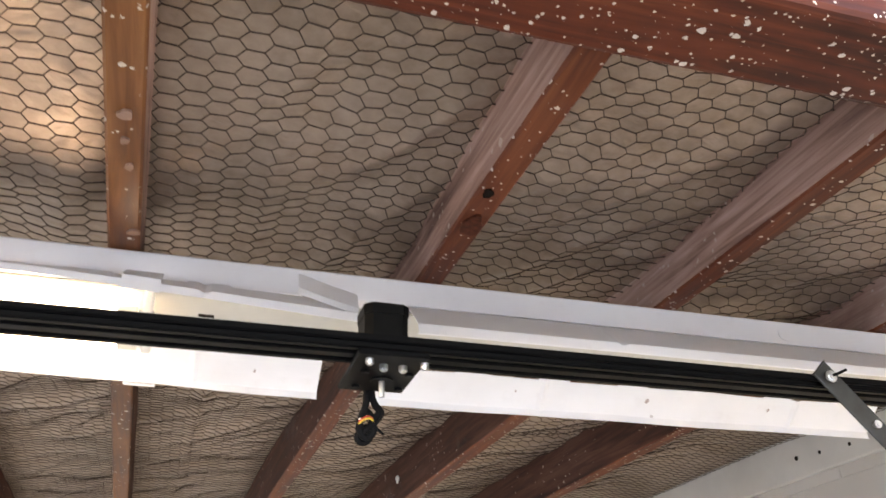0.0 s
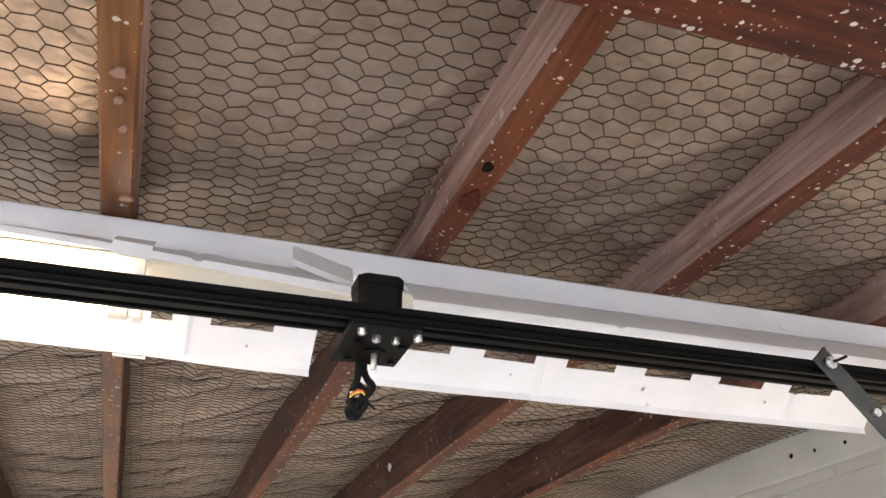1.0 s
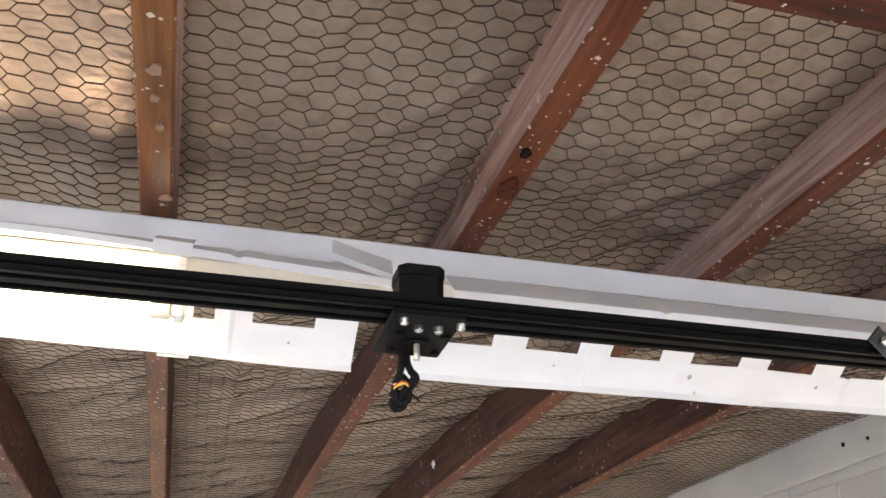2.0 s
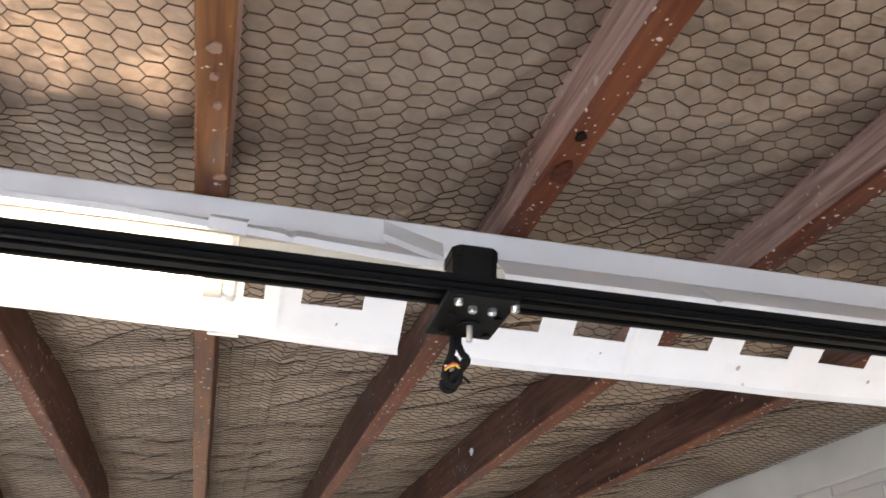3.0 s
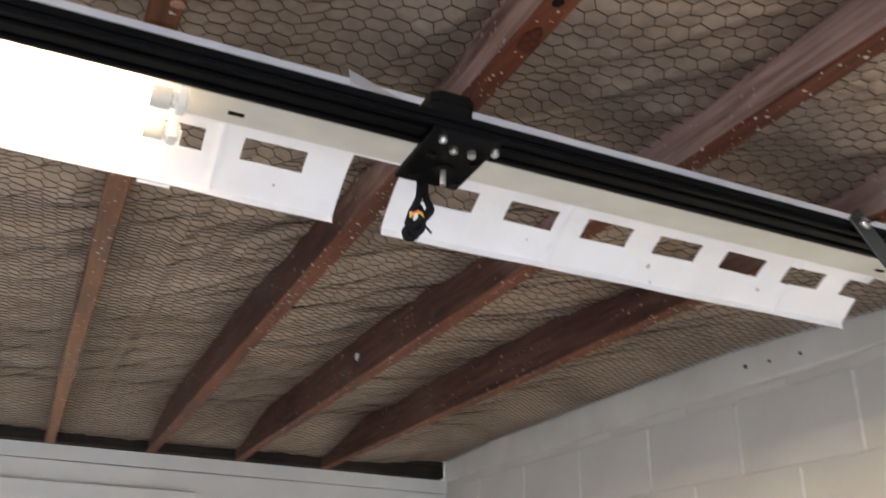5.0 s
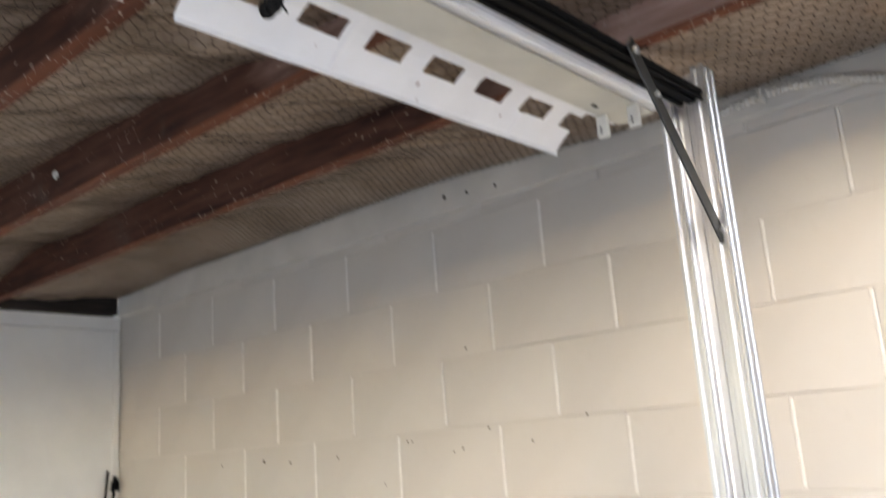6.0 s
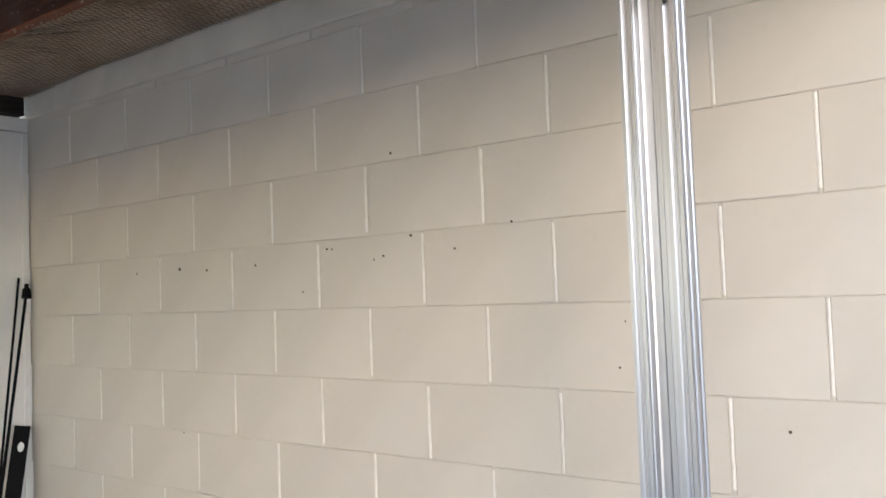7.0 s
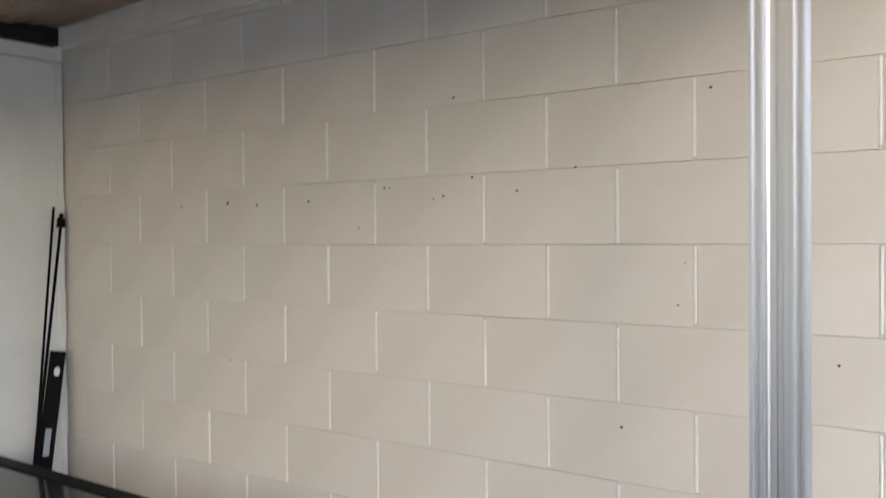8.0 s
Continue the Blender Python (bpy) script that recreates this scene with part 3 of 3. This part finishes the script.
# lead hanging from the back of the motor, doubled up and tied
lead_a = spline([(-1.394, -0.306, 2.262), (-1.394, -0.293, 2.252), (-1.391, -0.288, 2.228), (-1.3905, -0.282, 2.212), (-1.3935, -0.270, 2.199), (-1.3915, -0.262, 2.189), (-1.384, -0.259, 2.184), (-1.3775, -0.262, 2.190), (-1.381, -0.270, 2.202), (-1.388, -0.277, 2.207)])
part("lead", at_motor(tube_bm(lead_a, 0.0040, 8)), M_RUBBER, motor, "black sleeved motor lead", smooth=True)
lead_b = spline([(-1.387, -0.306, 2.258), (-1.386, -0.292, 2.246), (-1.385, -0.286, 2.222), (-1.379, -0.280, 2.212), (-1.3745, -0.276, 2.209), (-1.379, -0.270, 2.199), (-1.387, -0.262, 2.190), (-1.394, -0.258, 2.186), (-1.390, -0.254, 2.180), (-1.382, -0.255, 2.182), (-1.379, -0.260, 2.192)])
part("lead", at_motor(tube_bm(lead_b, 0.0038, 8)), M_RUBBER, motor, "black sleeved motor lead", smooth=True)
lead_c = spline([(-1.3765, -0.277, 2.212), (-1.3715, -0.272, 2.2075), (-1.377, -0.264, 2.199), (-1.385, -0.260, 2.195), (-1.3925, -0.262, 2.194), (-1.395, -0.266, 2.191)])
part("lead", at_motor(tube_bm(lead_c, 0.0036, 8)), M_RUBBER, motor, "black sleeved motor lead", smooth=True)
for k, (mt, nm) in enumerate(((M_YELLOW, "yellow"), (M_REDW, "red"), (M_WHITEW, "white"))):
    o = 0.0022 * k
    p = spline([(-1.396, -0.274, 2.194 + o), (-1.391, -0.276, 2.198 + o), (-1.385, -0.276, 2.200 + o), (-1.379, -0.272, 2.198 + o)], 6)
    part("thin_wire", at_motor(tube_bm(p, 0.0009, 6)), mt, motor, "thin " + nm + " wire")
tie = spline([(-1.384, -0.266, 2.199), (-1.374, -0.262, 2.194), (-1.366, -0.262, 2.187)], 4)
part("cable_tie", at_motor(tube_bm(tie, 0.0013, 6)), M_RUBBER, motor)


def post_outline(x0, y0):
    """40 x 80 channel: two slotted flanges with a recessed web between; (x0, y0) is its near corner."""
    p = []
    # front of the first flange
    p += [(0, 0), (0, 0.0053), (0.0018, 0.0071), (0.0045, 0.0071), (0.0045, 0.0129), (0.0018, 0.0129), (0, 0.0147), (0, 0.0200)]
    # inside of the channel
    p += [(0.006, 0.0200), (0.0075, 0.0215), (0.0205, 0.0215), (0.0220, 0.0250), (0.0220, 0.0350), (0.0238, 0.0365), (0.0238, 0.0435), (0.0220, 0.0450), (0.0220, 0.0550), (0.0205, 0.0585), (0.0075, 0.0585), (0.006, 0.0600)]
    # front of the second flange
    p += [(0, 0.0600), (0, 0.0653), (0.0018, 0.0671), (0.0045, 0.0671), (0.0045, 0.0729), (0.0018, 0.0729), (0, 0.0747), (0, 0.0800)]
    # far side
    p += [(0.0053, 0.0800), (0.0071, 0.0782), (0.0071, 0.0755), (0.0129, 0.0755), (0.0129, 0.0782), (0.0147, 0.0800), (0.0253, 0.0800), (0.0271, 0.0782), (0.0271, 0.0755), (0.0329, 0.0755), (0.0329, 0.0782), (0.0347, 0.0800), (0.0400, 0.0800)]
    # back and near side
    p += [(0.0400, 0.0)]
    p += [(0.0347, 0.0), (0.0329, 0.0018), (0.0329, 0.0045), (0.0271, 0.0045), (0.0271, 0.0018), (0.0253, 0.0), (0.0147, 0.0), (0.0129, 0.0018), (0.0129, 0.0045), (0.0071, 0.0045), (0.0071, 0.0018), (0.0053, 0.0)]
    return [(x0 + a, y0 + b) for a, b in p]


post = thing("aluminium_post", extrude_bm(post_outline(-0.690, -0.405), 0.0, 2.285, "z"), M_ALU, "tall bright aluminium channel post standing before the block wall", "post")

brace = holder("brace", "flat galvanised steel brace between the rail and the post", "brace", (-0.90, -0.404, 2.237))
A, B = Vector((-0.902, -0.4045, 2.240)), Vector((-0.6935, -0.396, 2.022))
d = (B - A).normalized()
wv = d.cross(Vector((0, -1, 0))).normalized()
nv = wv.cross(d).normalized()
bar = bmesh.new()
bmesh.ops.create_cube(bar, size=1.0)
ln = (B - A).length
for v in bar.verts:
    v.co = A + d * (ln / 2 + v.co.x * (ln + 0.030)) + wv * v.co.y * 0.025 - nv * (0.002 - v.co.z * 0.003) * (1 if nv.y < 0 else -1)
bmesh.ops.bevel(bar, geom=bar.edges[:], offset=0.0008, segments=1, affect="EDGES")
bmesh.ops.translate(bar, verts=bar.verts[:], vec=(0.90, 0.404, -2.237))
part("bar", bar, M_BAR, brace)
for s in (0.0, 0.070, ln):
    p = A + d * s
    r = 0.0030 if s else 0.0046
    b = merge(cyl_bm(p + Vector((0, 0.001, 0)), p + Vector((0, -0.006, 0)), r, n=16), cyl_bm(p + Vector((0, -0.003, 0)), p + Vector((0, -0.0042, 0)), r * 1.5, n=20))
    bmesh.ops.translate(b, verts=b.verts[:], vec=(0.90, 0.404, -2.237))
    part("bolt", b, M_STEEL, brace, "bright bolt head")
q = A - Vector((-0.90, -0.404, 2.237))
part("key", tube_bm([q + Vector((0, -0.006, 0)), q + Vector((0.008, -0.008, 0.003)), q + Vector((0.017, -0.009, 0.007))], 0.0016, 8), M_BLACKP, brace, "thin black hex key stub")
# ---------------- things in the far corner ----------------
rod = holder("walking_pole", "thin black pole with a knob leaning in the corner", "pole", (-0.360, 2.480, 0.0))
top = Vector((0.330, 0.230, 1.70))
part("shaft", tube_bm([Vector((0, 0, 0)), top * 0.5 + Vector((-0.01, 0, 0)), top], 0.0065, 8), M_BLACKP, rod)
part("knob", merge(cyl_bm(top - Vector((0.002, 0.002, 0.025)), top + Vector((0.001, 0.001, 0.015)), 0.019, 0.016, n=16), cyl_bm(top + Vector((0, 0, 0.014)), top + Vector((0.002, 0.002, 0.035)), 0.009, n=12)), M_BLACKP, rod)
thin_top = Vector((-0.052, 2.728, 1.76))
thin_base = Vector((-0.395, 2.450, 0.0))
thing("thin_rod", tube_bm([thin_base, (thin_base + thin_top) / 2 + Vector((0.012, 0.0, 0)), thin_top], 0.0055, 8), M_BLACKP, "thin black rod leaning against the white wall", "rod")

lev = holder("spirit_level", "black spirit level with an oval hang hole leaning in the corner", "spirit level", (-0.300, 2.575, 0.0))
lean = Vector((0.245, 0.130, 1.155))
turn = Matrix.Rotation(radians(-28), 4, "Z")
tilt = Vector((0, 0, 1)).rotation_difference(lean.normalized()).to_matrix().to_4x4() @ turn
lb = box_bm(-0.030, 0.030, -0.011, 0.011, 0.0, lean.length, 0.002)
bmesh.ops.transform(lb, matrix=tilt, verts=lb.verts[:])
part("bar", lb, M_BLACKP, lev)
hole = cyl_bm((0, -0.0125, 0), (0, -0.0112, 0), 0.012, n=20)
for v in hole.verts:
    v.co.z *= 1.6
bmesh.ops.translate(hole, verts=hole.verts[:], vec=(0.004, 0, lean.length - 0.085))
bmesh.ops.transform(hole, matrix=tilt, verts=hole.verts[:])
part("hang_hole", hole, M_WHITE, lev, "pale oval hang hole")
vial = box_bm(-0.012, 0.012, -0.0125, -0.0112, 0.76, 0.87, 0.0005)
bmesh.ops.transform(vial, matrix=tilt, verts=vial.verts[:])
part("vial", vial, M_GLASS, lev, "dark vial window")

table = holder("glass_table", "black framed table with a dark glass top beside the block wall", "table", (-0.72, 1.95, 0.0))
TX0, TX1, TY0, TY1, TZ = -0.36, 0.36, -0.85, 0.72, 0.80
for nm, dims in (("rail_long", (TX0, TX0 + 0.07, TY0, TY1)), ("rail_long", (TX1 - 0.07, TX1, TY0, TY1)), ("rail_short", (TX0 + 0.071, TX1 - 0.071, TY0, TY0 + 0.07)), ("rail_short", (TX0 + 0.071, TX1 - 0.071, TY1 - 0.07, TY1))):
    part(nm, box_bm(*dims, TZ - 0.035, TZ, 0.006, 2), M_BLACKP, table)
part("glass", box_bm(TX0 + 0.071, TX1 - 0.071, TY0 + 0.071, TY1 - 0.071, TZ - 0.014, TZ - 0.006), M_GLASS, table, "dark reflecting glass")
for lx in (TX0 + 0.035, TX1 - 0.035):
    for ly in (TY0 + 0.035, TY1 - 0.035):
        part("leg", box_bm(lx - 0.02, lx + 0.02, ly - 0.02, ly + 0.02, 0, TZ - 0.036, 0.003), M_BLACKP, table)

# ---------------- conduit on the block wall ----------------
cpts = spline([(-0.030, -0.03, 2.475), (-0.030, -0.09, 2.458), (-0.030, -0.16, 2.456), (-0.030, -0.294, 2.465), (-0.030, -0.41, 2.449), (-0.030, -0.527, 2.412), (-0.030, -0.75, 2.36), (-0.030, -1.1, 2.30)], 46)
thing("flexible_conduit", tube_bm(cpts, 0.0095, 10, [1.0 + 0.13 * (1 if (i // 2) % 2 else -1) for i in range(len(cpts))]), M_CONDUIT, "pale grey corrugated conduit clipped along the wall top", "conduit")
thing("conduit_clip", merge(box_bm(-0.044, -0.0125, -0.262, -0.254, 2.450, 2.476, 0.001), cyl_bm((-0.016, -0.258, 2.440), (-0.0125, -0.258, 2.440), 0.006, n=12)), M_CONDUIT, "small pale conduit clip on the wall", "clip")

# ---------------- block wall, piece by piece ----------------
wall = thing("wall_east", box_bm(XW + 0.0036, XW + 0.2, YB, YF + 0.15, 0, 2.72), M_BLOCK, "cream painted concrete block side wall", "wall", kind="structure")
lintel = box_bm(XW - 0.013, XW + 0.004, YB, YF, 2.4300, 2.62, 0.004, 2)
part("bond_beam", lintel, M_BAND, wall, "smooth cream rendered band")


def block_mesh(length, height):
    g, h, c, d = 0.0034, 0.0009, 0.0025, 0.0010
    bm = bmesh.new()
    y0, y1, z0, z1 = -length / 2 + g, length / 2 - g, -height / 2 + h, height / 2 - h
    fr = [(y0 + c, z0 + d), (y1 - c, z0 + d), (y1 - c, z1 - d), (y0 + c, z1 - d)]
    bk = [(y0, z0), (y1, z0), (y1, z1), (y0, z1)]
    loops = [[bm.verts.new((x, y, z)) for y, z in ring] for x, ring in ((0.0, fr), (0.0027, bk), (0.006, bk))]
    for a, b in zip(loops, loops[1:]):
        for k in range(4):
            bm.faces.new((a[k], a[(k + 1) % 4], b[(k + 1) % 4], b[k]))
    bm.faces.new(loops[0])
    return mesh_of("block", bm, M_BLOCK)


def bead_mesh(height):
    """A proud rounded ridge of paint and mortar in an upright joint; its pale colour carries caught light."""
    bm = bmesh.new()
    ring = [(0.004, -0.0042), (0.0, -0.0036), (-0.0017, -0.0016), (-0.0017, 0.0016), (0.0, 0.0036), (0.004, 0.0042)]
    n = 8
    rows = []
    for i in range(n + 1):
        z = -height / 2 + height * i / n
        w = 0.0005 * math.sin(i * 2.3)
        rows.append([bm.verts.new((x, y + w, z)) for x, y in ring])
    for a, b in zip(rows, rows[1:]):
        for k in range(5):
            bm.faces.new((a[k], a[k + 1], b[k + 1], b[k]))
    bm.faces.new(rows[0][::-1])
    bm.faces.new(rows[-1])
    return mesh_of("mortar_bead", bm, M_BEAD)


rng = random.Random(4)
bead = bead_mesh(0.186)
whole, half, thin = block_mesh(0.4, 0.2), block_mesh(0.2, 0.2), block_mesh(0.4, 0.0285)
for row in range(13):
    z = 0.1 + 0.2 * row
    me = whole
    if row == 12:
        z, me = 2.4145, thin
    # the joints of odd rows stand on even multiples of 0.2
    y = -2.0 + (0.0 if row % 2 else 0.2)
    while y < YF - 0.25:
        ob = new("block", me)
        ob.parent = wall
        ob.location = (rng.uniform(-0.0005, 0.0005), y + 0.2, z)
        ob.rotation_euler = (rng.uniform(-0.0012, 0.0012), 0, rng.uniform(-0.0010, 0.0010))
        if me is whole:
            ob = new("mortar_bead", bead)
            ob.parent = wall
            ob.location = (rng.uniform(-0.0002, 0.0010), y + rng.uniform(-0.001, 0.001), z + rng.uniform(-0.004, 0.004))
        y += 0.4

for y, z, r in ((0.729, 2.482, 0.0065), (0.64, 2.475, 0.005), (0.533, 2.468, 0.005)):
    part("drill_hole", cyl_bm((-0.0142, y, z), (-0.0120, y, z), r, n=12), M_HOLE, wall)
for y, z, r in ((1.681, 1.748, 0.0060), (1.531, 1.738, 0.0050), (1.282, 1.742, 0.0040), (1.941, 1.743, 0.0040), (0.960, 1.773, 0.0040), (0.940, 1.772, 0.0030), (0.775, 1.733, 0.0030), (0.740, 1.741, 0.0040), (0.639, 1.791, 0.0040), (0.493, 1.747, 0.0035), (0.315, 1.802, 0.0035), (0.043, 1.453, 0.0030), (-0.317, 1.336, 0.0038), (1.067, 1.652, 0.0030), (-0.039, 1.970, 0.0040), (0.701, 2.021, 0.0040), (0.191, 1.139, 0.0040), (1.679, 1.193, 0.0030), (0.024, 1.556, 0.0020)):
    part("nail_hole", cyl_bm((-0.0022, y, z), (-0.0008, y, z), r * 0.95, n=9), M_NAIL, wall)
